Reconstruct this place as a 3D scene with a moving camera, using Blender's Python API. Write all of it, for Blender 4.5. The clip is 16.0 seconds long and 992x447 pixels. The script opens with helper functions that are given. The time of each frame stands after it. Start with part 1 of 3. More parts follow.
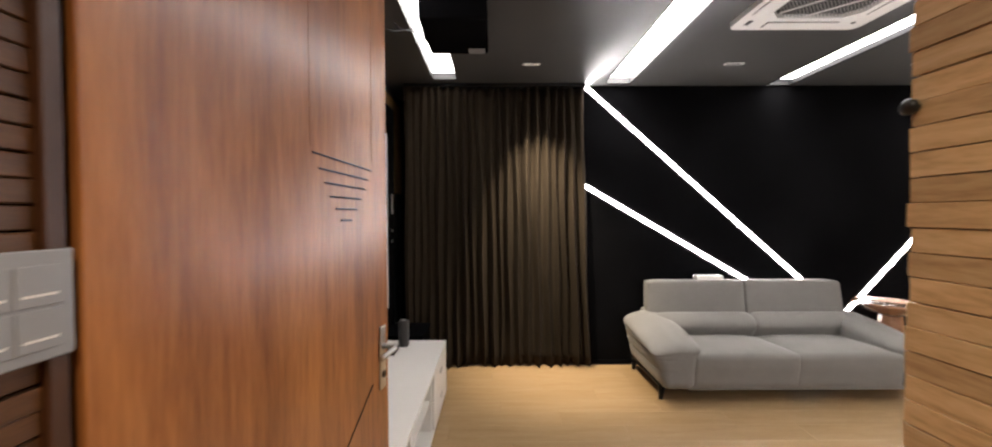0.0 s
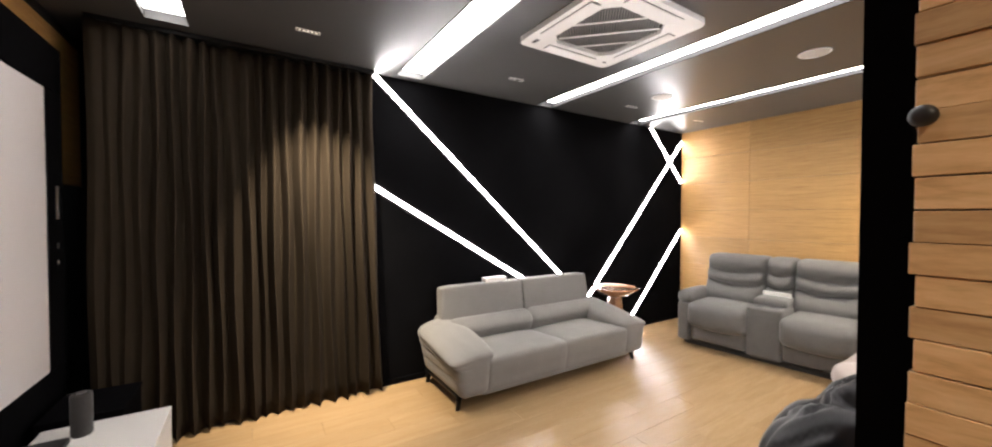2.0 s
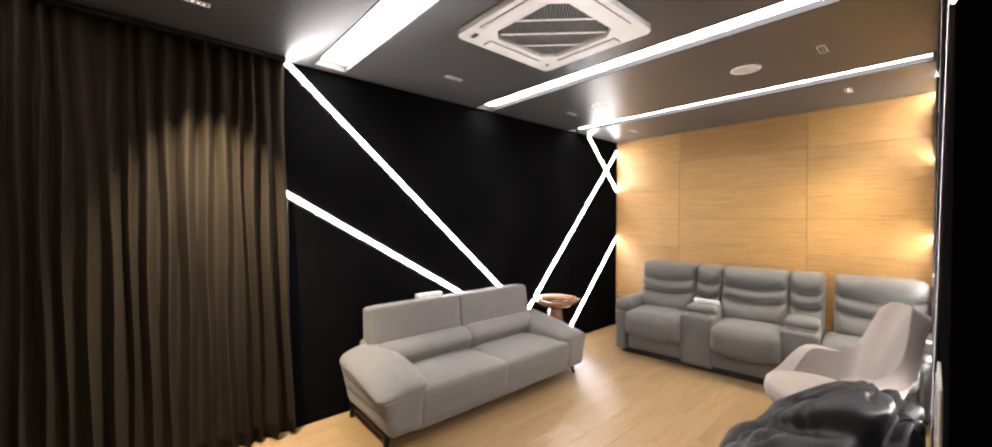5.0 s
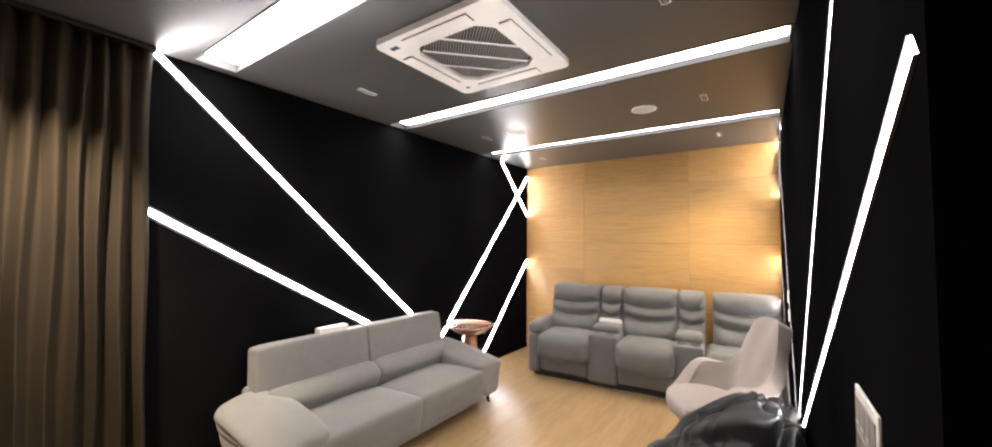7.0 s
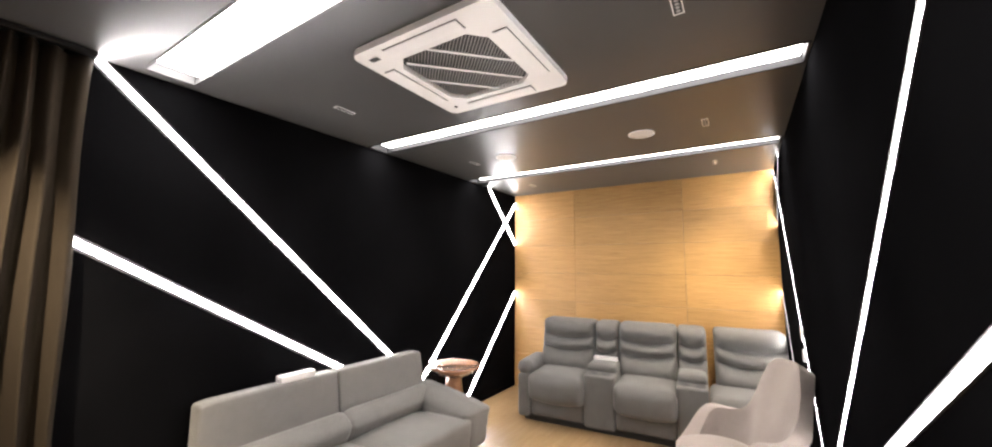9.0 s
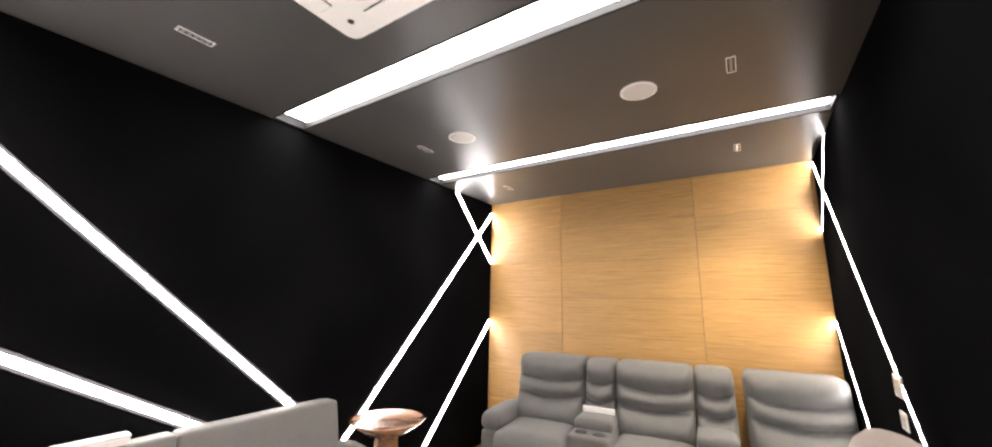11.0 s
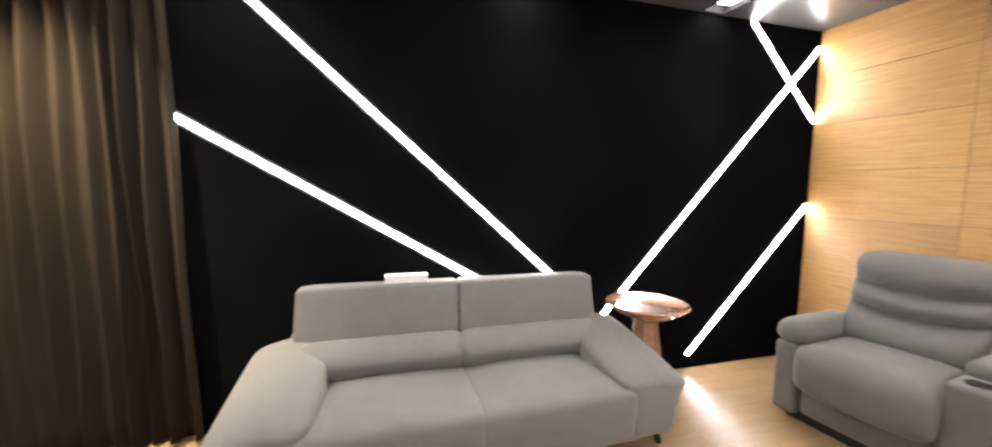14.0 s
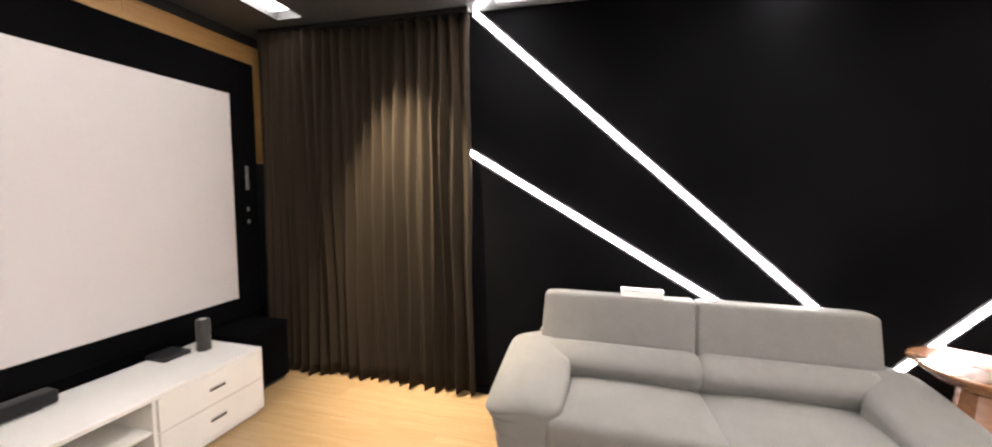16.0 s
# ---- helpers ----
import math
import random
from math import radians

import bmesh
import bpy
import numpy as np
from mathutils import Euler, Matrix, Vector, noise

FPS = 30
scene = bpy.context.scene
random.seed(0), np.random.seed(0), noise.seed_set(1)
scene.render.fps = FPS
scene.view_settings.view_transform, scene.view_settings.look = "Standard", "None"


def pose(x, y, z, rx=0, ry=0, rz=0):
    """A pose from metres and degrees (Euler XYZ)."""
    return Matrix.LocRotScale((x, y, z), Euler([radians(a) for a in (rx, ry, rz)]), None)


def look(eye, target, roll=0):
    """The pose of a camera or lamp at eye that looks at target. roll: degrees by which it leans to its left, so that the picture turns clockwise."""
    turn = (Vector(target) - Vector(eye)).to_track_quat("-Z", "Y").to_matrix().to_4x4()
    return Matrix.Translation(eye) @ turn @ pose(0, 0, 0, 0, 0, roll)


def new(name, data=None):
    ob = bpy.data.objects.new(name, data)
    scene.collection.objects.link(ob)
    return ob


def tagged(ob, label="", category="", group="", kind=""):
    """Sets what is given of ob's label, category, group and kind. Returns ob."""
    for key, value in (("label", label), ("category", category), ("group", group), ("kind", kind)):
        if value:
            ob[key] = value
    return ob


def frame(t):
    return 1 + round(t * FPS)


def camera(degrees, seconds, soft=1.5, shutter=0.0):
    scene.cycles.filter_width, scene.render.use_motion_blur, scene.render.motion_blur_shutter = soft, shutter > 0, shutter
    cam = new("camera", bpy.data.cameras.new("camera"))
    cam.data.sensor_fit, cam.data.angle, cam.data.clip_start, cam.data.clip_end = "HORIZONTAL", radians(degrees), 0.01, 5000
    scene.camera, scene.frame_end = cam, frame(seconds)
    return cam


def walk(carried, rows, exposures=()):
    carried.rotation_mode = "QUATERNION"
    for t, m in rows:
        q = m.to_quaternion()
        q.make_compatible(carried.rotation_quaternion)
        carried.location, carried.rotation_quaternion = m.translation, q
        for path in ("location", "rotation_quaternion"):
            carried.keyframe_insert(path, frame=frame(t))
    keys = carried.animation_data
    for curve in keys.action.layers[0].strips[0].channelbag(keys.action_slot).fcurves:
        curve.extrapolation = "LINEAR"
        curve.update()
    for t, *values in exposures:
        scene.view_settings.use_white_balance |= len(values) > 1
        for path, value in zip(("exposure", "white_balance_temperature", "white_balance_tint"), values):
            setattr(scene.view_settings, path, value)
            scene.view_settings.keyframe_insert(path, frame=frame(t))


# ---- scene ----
cam = camera(104.2, 16.0, 2.0, 0.4)
PATH = [
    (0, (1.028, 0.688, 1.485), (1.033, 2.687, 1.443), -0.2),
    (0.5, (0.977, 0.894, 1.516), (1.262, 2.873, 1.474), -0.0),
    (1, (0.982, 1.009, 1.528), (1.617, 2.906, 1.487), -0.0),
    (1.5, (1.002, 1.068, 1.531), (1.913, 2.852, 1.486), 0.1),
    (2, (1.013, 1.083, 1.525), (2.083, 2.777, 1.483), 0.1),
    (2.5, (1.022, 1.091, 1.528), (2.16, 2.735, 1.491), 0.1),
    (3, (1.027, 1.1, 1.533), (2.204, 2.717, 1.505), 0.3),
    (5.3, (1.191, 1.352, 1.6), (2.584, 2.787, 1.581), 0.3),
    (5.5, (1.194, 1.374, 1.606), (2.642, 2.754, 1.595), 0.4),
    (6, (1.204, 1.421, 1.608), (2.767, 2.668, 1.631), 0.4),
    (6.5, (1.208, 1.449, 1.604), (2.826, 2.622, 1.673), 0.4),
    (7, (1.204, 1.462, 1.607), (2.847, 2.598, 1.7), 0.5),
    (7.5, (1.209, 1.48, 1.597), (2.872, 2.587, 1.704), 0.5),
    (8, (1.217, 1.508, 1.597), (2.896, 2.589, 1.707), 0.5),
    (8.5, (1.26, 1.558, 1.629), (2.944, 2.627, 1.78), 0.4),
    (9, (1.411, 1.654, 1.65), (3.089, 2.715, 1.884), 0.5),
    (9.2, (1.497, 1.683, 1.649), (3.171, 2.74, 1.935), 0.4),
    (11.3, (2.594, 1.901, 1.515), (4.241, 2.964, 1.911), 1.1),
    (11.5, (2.678, 1.937, 1.494), (4.324, 3.019, 1.84), 1.5),
    (12, (2.867, 2.032, 1.434), (4.517, 3.161, 1.462), 1.5),
    (12.5, (2.969, 2.072, 1.423), (4.548, 3.287, 1.246), 0.6),
    (13, (3.003, 2.079, 1.43), (4.378, 3.52, 1.251), 0.4),
    (13.5, (2.996, 2.063, 1.426), (3.921, 3.826, 1.243), 0.7),
    (14, (2.96, 2.024, 1.435), (3.505, 3.939, 1.248), 0.7),
    (14.5, (2.918, 1.97, 1.466), (3.09, 3.955, 1.302), 0.5),
    (15, (2.878, 1.896, 1.514), (2.763, 3.885, 1.34), 0.6),
    (15.5, (2.813, 1.861, 1.515), (2.486, 3.826, 1.342), 0.6),
    (16, (2.772, 1.83, 1.521), (2.275, 3.759, 1.347), 0.6),
]
walk(cam, [(t, look(eye, target, roll)) for t, eye, target, roll in PATH],
     [(0, 0.8), (0.5, 0.98), (1, 0.88), (2, 1.06), (5.5, 1.0), (9, 1.06), (11.5, 1.06), (12.5, 0.8), (13.5, 0.92), (14.5, 1.42), (15, 1.62), (16, 1.42)])

# ---- light ----
world = bpy.data.worlds.new("world")
scene.world = world
world.use_nodes = True
world.node_tree.nodes["Background"].inputs[0].default_value = (0.02, 0.018, 0.016, 1)
world.node_tree.nodes["Background"].inputs[1].default_value = 0.2
LED_WALL = 26.0
LED_CEILING = 9.5
LED_CEILING_WEST = 4.0
CURTAIN_WATTS = 330.0
PANEL_WATTS = 100.0
PASSAGE_FILL_WATTS = 56.0


# ---- materials ----
def material(name, base, rough=0.5, metal=0.0, spec=0.5):
    m = bpy.data.materials.new(name)
    m.use_nodes = True
    b = m.node_tree.nodes["Principled BSDF"]
    b.inputs["Base Color"].default_value = (*base, 1)
    b.inputs["Roughness"].default_value = rough
    b.inputs["Metallic"].default_value = metal
    b.inputs["Specular IOR Level"].default_value = spec
    return m


def node(m, kind, **values):
    n = m.node_tree.nodes.new(kind)
    for key, value in values.items():
        n.inputs[key.replace("_", " ")].default_value = value
    return n


def link(m, a, b):
    m.node_tree.links.new(a, b)


def coords(m, scale=(1, 1, 1), kind="Object"):
    tc = m.node_tree.nodes.new("ShaderNodeTexCoord")
    mp = m.node_tree.nodes.new("ShaderNodeMapping")
    mp.inputs["Scale"].default_value = scale
    link(m, tc.outputs[kind], mp.inputs["Vector"])
    return mp.outputs["Vector"]


def ramp(m, fac, stops):
    r = m.node_tree.nodes.new("ShaderNodeValToRGB")
    els = r.color_ramp.elements
    els[0].position, els[0].color = stops[0][0], (*stops[0][1], 1)
    els[1].position, els[1].color = stops[-1][0], (*stops[-1][1], 1)
    for p, c in stops[1:-1]:
        e = els.new(p)
        e.color = (*c, 1)
    link(m, fac, r.inputs["Fac"])
    return r.outputs["Color"]


def bump(m, height, strength, distance):
    b = m.node_tree.nodes.new("ShaderNodeBump")
    b.inputs["Strength"].default_value = strength
    b.inputs["Distance"].default_value = distance
    link(m, height, b.inputs["Height"])
    link(m, b.outputs["Normal"], m.node_tree.nodes["Principled BSDF"].inputs["Normal"])


def shader(m):
    return m.node_tree.nodes["Principled BSDF"]


def paint(name, base, rough, amount=0.12, grain=180.0, bump_depth=0.0008, blotch=1.6, spec=0.5):
    """Painted or coated surface: slow blotches and fine grain."""
    m = material(name, base, rough, 0, spec)
    v = coords(m)
    slow = node(m, "ShaderNodeTexNoise", Scale=blotch, Detail=4.0)
    link(m, v, slow.inputs["Vector"])
    lo = tuple(c * (1 - amount) for c in base)
    hi = tuple(min(1, c * (1 + amount)) for c in base)
    link(m, ramp(m, slow.outputs["Fac"], [(0.3, lo), (0.7, hi)]), shader(m).inputs["Base Color"])
    fine = node(m, "ShaderNodeTexNoise", Scale=grain, Detail=3.0)
    link(m, v, fine.inputs["Vector"])
    bump(m, fine.outputs["Fac"], 0.35, bump_depth)
    mr = node(m, "ShaderNodeMapRange")
    mr.inputs["To Min"].default_value = max(0.02, rough - 0.06)
    mr.inputs["To Max"].default_value = min(1, rough + 0.08)
    link(m, slow.outputs["Fac"], mr.inputs["Value"])
    link(m, mr.outputs["Result"], shader(m).inputs["Roughness"])
    return m


def fabric(name, base, weave=420.0, amount=0.14, rough=0.92, depth=0.0014, sheen=0.2):
    """Woven cloth: fine weave, pilling and soft patches."""
    m = material(name, base, rough, 0, 0.25)
    v = coords(m)
    slow = node(m, "ShaderNodeTexNoise", Scale=8.0, Detail=8.0, Roughness=0.72)
    link(m, v, slow.inputs["Vector"])
    fine = node(m, "ShaderNodeTexNoise", Scale=weave, Detail=2.0)
    link(m, v, fine.inputs["Vector"])
    mix = node(m, "ShaderNodeMix")
    mix.inputs["Factor"].default_value = 0.7
    link(m, slow.outputs["Fac"], mix.inputs["A"])
    link(m, fine.outputs["Fac"], mix.inputs["B"])
    lo = tuple(c * (1 - amount * 1.6) for c in base)
    hi = tuple(min(1, c * (1 + amount * 1.6)) for c in base)
    link(m, ramp(m, mix.outputs["Result"], [(0.32, lo), (0.68, hi)]), shader(m).inputs["Base Color"])
    shader(m).inputs["Sheen Weight"].default_value = sheen
    shader(m).inputs["Sheen Roughness"].default_value = 0.5
    bump(m, mix.outputs["Result"], 0.5, depth)
    return m


def wood(name, dark, mid, light, stretch, rough=0.4, figure=3.0, vary=0.25, depth=0.0006, coat=0.0, bend=0.6, fine_scale=9.0):
    """Wood with grain along one axis; each piece takes its own tone."""
    m = material(name, mid, rough)
    v = coords(m, stretch)
    info = m.node_tree.nodes.new("ShaderNodeObjectInfo")
    shift = m.node_tree.nodes.new("ShaderNodeVectorMath")
    shift.operation = "ADD"
    scaled = m.node_tree.nodes.new("ShaderNodeMath")
    scaled.operation = "MULTIPLY"
    scaled.inputs[1].default_value = 37.0
    link(m, info.outputs["Random"], scaled.inputs[0])
    link(m, v, shift.inputs[0])
    link(m, scaled.outputs[0], shift.inputs[1])
    big = node(m, "ShaderNodeTexNoise", Scale=figure, Detail=5.0, Roughness=0.6, Distortion=bend)
    fine = node(m, "ShaderNodeTexNoise", Scale=figure * fine_scale, Detail=4.0, Roughness=0.7)
    for n in (big, fine):
        link(m, shift.outputs[0], n.inputs["Vector"])
    mix = node(m, "ShaderNodeMix")
    mix.inputs["Factor"].default_value = 0.4
    link(m, big.outputs["Fac"], mix.inputs["A"])
    link(m, fine.outputs["Fac"], mix.inputs["B"])
    col = ramp(m, mix.outputs["Result"], [(0.3, dark), (0.5, mid), (0.7, light)])
    hsv = m.node_tree.nodes.new("ShaderNodeHueSaturation")
    mr = node(m, "ShaderNodeMapRange")
    mr.inputs["To Min"].default_value = 1 - vary
    mr.inputs["To Max"].default_value = 1 + vary
    link(m, info.outputs["Random"], mr.inputs["Value"])
    link(m, mr.outputs["Result"], hsv.inputs["Value"])
    link(m, col, hsv.inputs["Color"])
    link(m, hsv.outputs["Color"], shader(m).inputs["Base Color"])
    shader(m).inputs["Coat Weight"].default_value = coat
    shader(m).inputs["Coat Roughness"].default_value = 0.25
    bump(m, mix.outputs["Result"], 0.4, depth)
    return m


def glow(name, colour, strength):
    m = material(name, (0.9, 0.9, 0.9), 0.5)
    shader(m).inputs["Emission Color"].default_value = (*colour, 1)
    shader(m).inputs["Emission Strength"].default_value = strength
    return m


BLACK_WALL = paint("black_wall_felt", (0.0045, 0.0045, 0.0050), 0.9, 0.3, 240, 0.0006, 1.6, 0.0)
CEILING = paint("charcoal_ceiling_paint", (0.072, 0.071, 0.069), 0.3, 0.12, 300, 0.0003)
WHITE_PAINT = paint("white_paint", (0.78, 0.77, 0.74), 0.5, 0.04, 200, 0.0003)
WHITE_LACQUER = paint("white_lacquer", (0.8, 0.78, 0.74), 0.28, 0.03, 120, 0.0001)
WHITE_PLASTIC = paint("white_plastic", (0.88, 0.87, 0.85), 0.4, 0.04, 160, 0.0001)
SOFA_CLOTH = fabric("grey_sofa_cloth", (0.176, 0.168, 0.154), 420, 0.13, 0.92, 0.002)
RECLINER_CLOTH = fabric("slate_recliner_cloth", (0.122, 0.118, 0.111), 380, 0.2)
CHAIR_CLOTH = fabric("blush_chair_cloth", (0.32, 0.272, 0.246), 500, 0.1)
CURTAIN_CLOTH = fabric("brown_curtain_cloth", (0.026, 0.0192, 0.0125), 600, 0.12, 0.9, 0.0006, 0.0)
CURTAIN_CLOTH.node_tree.nodes["Principled BSDF"].inputs["Specular IOR Level"].default_value = 0.1
DARK_PLASTIC = paint("black_plastic", (0.015, 0.015, 0.016), 0.4, 0.2, 200, 0.0002)
DARK_METAL = material("dark_metal", (0.02, 0.02, 0.02), 0.35, 0.8)
STEEL = material("brushed_steel", (0.62, 0.61, 0.6), 0.3, 1.0)
SCREEN = paint("screen_cloth", (0.64, 0.60, 0.588), 0.75, 0.02, 500, 0.0002)
LEATHER = paint("black_leatherette", (0.008, 0.008, 0.009), 0.36, 0.2, 14, 0.003, 6.0, 0.3)
FLOOR = wood("light_oak_floor", (0.29, 0.185, 0.09), (0.335, 0.222, 0.113), (0.38, 0.262, 0.14), (1.0, 9, 9), 0.27, 2.2, 0.05, 0.0002)
WALL_OAK = wood("oak_wall_panel", (0.25, 0.123, 0.038), (0.43, 0.243, 0.082), (0.55, 0.335, 0.13), (14, 1.3, 58), 0.42, 2.4, 0.1, 0.006, 0.0, 0.1, 2.6)
SLAT_WOOD = wood("cedar_slat", (0.4, 0.235, 0.105), (0.62, 0.41, 0.205), (0.74, 0.53, 0.3), (9, 2.2, 14), 0.5, 3.0, 0.16, 0.001, 0.0, 1.2, 4.0)
DOOR_WOOD = wood("teak_door", (0.12, 0.035, 0.0095), (0.35, 0.125, 0.034), (0.57, 0.24, 0.072), (4.2, 4.2, 0.36), 0.3, 1.7, 0.02, 0.0004, 0.5)
TABLE_WOOD = wood("walnut_table", (0.2, 0.085, 0.04), (0.3, 0.14, 0.07), (0.38, 0.19, 0.1), (2, 10, 10), 0.22, 3.0, 0.05, 0.0002, 1.0)
LED_STRIP = glow("led_diffuser", (1.0, 0.945, 0.935), LED_WALL)
LED_COVE = glow("cove_diffuser", (1.0, 0.945, 0.92), LED_CEILING)
LED_COVE_WEST = glow("cove_diffuser_west", (1.0, 0.945, 0.92), LED_CEILING_WEST)
LENS = glow("downlight_lens", (1.0, 0.86, 0.66), 0.6)
COVE_GREY = paint("cove_grey", (0.12, 0.12, 0.12), 0.5, 0.05)
COVE_SIDE = paint("cove_side_graphite", (0.04, 0.04, 0.042), 0.6, 0.05, 200, 0.0002, 1.6, 0.1)
# grey edges added beside the LED lines; the wide ones catch a halo
ADDED_EDGE = paint("added_led_edge_grey", (0.075, 0.071, 0.075), 0.7, 0.1, 200, 0.0002, 1.6, 0.1)
# copy of the cedar for the west slats, their shade put into the colour
SHADED_SLAT = wood("shaded_cedar_slat", (0.05, 0.017, 0.005), (0.09, 0.035, 0.010), (0.14, 0.06, 0.018), (8, 1.2, 8), 0.5, 3.0, 0.14, 0.001)
JAMB_WOOD = wood("dark_teak_jamb", (0.03, 0.010, 0.004), (0.055, 0.019, 0.007), (0.08, 0.03, 0.012), (6, 6, 0.5), 0.4, 2.0, 0.05, 0.0004)
LENS_OFF = material("clear_lens", (0.5, 0.5, 0.5), 0.1)
GRILLE = paint("grille_grey", (0.03, 0.03, 0.03), 0.5, 0.1)


# ---- building blocks ----
def thing(name, label, category, at=(0, 0, 0), turn=0.0, group="", kind=""):
    ob = new(name)
    ob.matrix_basis = pose(*at, 0, 0, turn)
    return tagged(ob, label, category, group, kind)


def as_mesh(name, bm, mat, smooth=False):
    me = bpy.data.meshes.new(name)
    bm.normal_update()
    bm.to_mesh(me)
    bm.free()
    if mat:
        me.materials.append(mat)
    if smooth:
        me.polygons.foreach_set("use_smooth", [True] * len(me.polygons))
    return me


def part(name, bm, mat, parent, label="", smooth=False):
    ob = new(name, as_mesh(name, bm, mat, smooth))
    ob.parent = parent
    if label:
        ob["label"] = label
    return ob


def solid(name, bm, mat, label, category="", kind="structure", smooth=False):
    return tagged(new(name, as_mesh(name, bm, mat, smooth)), label, category, "", kind)


def add_box(bm, lo, hi, m=None):
    made = bmesh.ops.create_cube(bm, size=1)["verts"]
    size = Vector(hi) - Vector(lo)
    mid = (Vector(hi) + Vector(lo)) / 2
    for v in made:
        v.co = Vector((v.co.x * size.x, v.co.y * size.y, v.co.z * size.z)) + mid
        if m:
            v.co = m @ v.co
    return made


def box(lo, hi, bevel=0.0, segments=2, m=None):
    bm = bmesh.new()
    add_box(bm, lo, hi)
    if bevel:
        bmesh.ops.bevel(bm, geom=bm.edges[:], offset=bevel, segments=segments, affect="EDGES", profile=0.5)
    if m:
        bmesh.ops.transform(bm, matrix=m, verts=bm.verts[:])
    return bm


def samples(half, r, n):
    inner = half - r
    out = [-half, -half + r * 0.25, -half + r * 0.6]
    out += [-inner + 2 * inner * i / n for i in range(n + 1)]
    return out + [half - r * 0.6, half - r * 0.25, half]


def cushion(lo, hi, r, cuts=(4, 4, 4), fn=None, m=None):
    """A rounded block, shaped further by fn on points of -1..1 and metres."""
    lo, hi = Vector(lo), Vector(hi)
    mid, half = (lo + hi) / 2, (hi - lo) / 2
    r = min(r, half.x * 0.98, half.y * 0.98, half.z * 0.98)
    axes = [samples(half[i], r, cuts[i]) for i in range(3)]
    bm = bmesh.new()
    made = {}

    def vert(i, j, k):
        key = (i, j, k)
        if key not in made:
            p = Vector((axes[0][i], axes[1][j], axes[2][k]))
            core = Vector([max(-(half[a] - r), min(half[a] - r, p[a])) for a in range(3)])
            d = p - core
            q = core + d.normalized() * r if d.length > 1e-9 else p
            u = Vector((q.x / half.x, q.y / half.y, q.z / half.z))
            if fn:
                q = fn(u, q.copy())
            q = q + mid
            made[key] = bm.verts.new(m @ q if m else q)
        return made[key]

    n = [len(a) - 1 for a in axes]
    for a in range(3):
        b, c = (a + 1) % 3, (a + 2) % 3
        for side in (0, n[a]):
            for j in range(n[b]):
                for k in range(n[c]):
                    corners = []
                    for dj, dk in ((0, 0), (1, 0), (1, 1), (0, 1)):
                        idx = [0, 0, 0]
                        idx[a], idx[b], idx[c] = side, j + dj, k + dk
                        corners.append(vert(*idx))
                    bm.faces.new(corners if side else corners[::-1])
    return bm


def puffed(top=0.0, front=0.0, axis=1):
    """Swells the top, and the side that faces minus axis."""
    def fn(u, q):
        if top:
            q.z += top * max(0, u.z) * (1 - u.x ** 4) * (1 - u.y ** 4)
        if front:
            other = u.x if axis == 1 else u.y
            w = max(0, -u[axis]) * (1 - u.z ** 2) * (1 - other ** 4)
            q[axis] -= front * w
        return q
    return fn


def lathe(profile, segments=40, ring=False):
    bm = bmesh.new()
    rings = []
    for r, z in profile:
        rings.append([bm.verts.new((r * math.cos(2 * math.pi * i / segments), r * math.sin(2 * math.pi * i / segments), z)) for i in range(segments)])
    for a, b in zip(rings, rings[1:]):
        for i in range(segments):
            j = (i + 1) % segments
            bm.faces.new((a[i], a[j], b[j], b[i]))
    if ring:
        for i in range(segments):
            j = (i + 1) % segments
            bm.faces.new((rings[-1][i], rings[-1][j], rings[0][j], rings[0][i]))
    else:
        bm.faces.new(rings[0][::-1])
        bm.faces.new(rings[-1])
    bmesh.ops.recalc_face_normals(bm, faces=bm.faces[:])
    return bm


def tube(points, r, segments=8):
    bm = bmesh.new()
    rings = []
    pts = [Vector(p) for p in points]
    for i, p in enumerate(pts):
        way = (pts[min(i + 1, len(pts) - 1)] - pts[max(i - 1, 0)]).normalized()
        side = way.orthogonal().normalized()
        up = way.cross(side)
        rr = r[i] if isinstance(r, (list, tuple)) else r
        rings.append([bm.verts.new(p + rr * (math.cos(a) * side + math.sin(a) * up)) for a in [2 * math.pi * k / segments for k in range(segments)]])
    for a, b in zip(rings, rings[1:]):
        best = min(range(segments), key=lambda s: (a[0].co - b[s].co).length)
        for i in range(segments):
            j = (i + 1) % segments
            bm.faces.new((a[i], a[j], b[(j + best) % segments], b[(i + best) % segments]))
    bm.faces.new(rings[0])
    bm.faces.new(rings[-1][::-1])
    bmesh.ops.recalc_face_normals(bm, faces=bm.faces[:])
    return bm


# ---- structure ----
W, D0, D1, H = 6.45, 1.30, 4.50, 2.75
R0, R1 = 1.8, 4.95
solid("wall_north", box((R0, D1, -0.1), (W + 0.2, D1 + 0.15, H + 0.32)), BLACK_WALL, "matt black painted wall crossed by light lines")
solid("wall_recess", box((-0.2, R1, -0.1), (R0 + 0.15, R1 + 0.15, H + 0.32)), BLACK_WALL, "dark back wall of the window recess behind the curtain")
solid("wall_recess_side", box((R0, D1 + 0.15, -0.1), (R0 + 0.15, R1, H + 0.32)), BLACK_WALL, "dark side of the window recess behind the curtain")
solid("ceiling_recess", box((-0.02, D1, H), (R0, R1, H + 0.2)), CEILING, "charcoal ceiling of the window recess")
solid("floor_recess", box((-0.02, D1, -0.011), (R0, R1, 0.0)), DARK_PLASTIC, "dark floor of the window recess")
wall_west = solid("wall_west", box((-0.2, -0.8, -0.1), (-0.02, R1, H + 0.32)), DARK_PLASTIC, "dark backing of the wood-panelled screen wall")
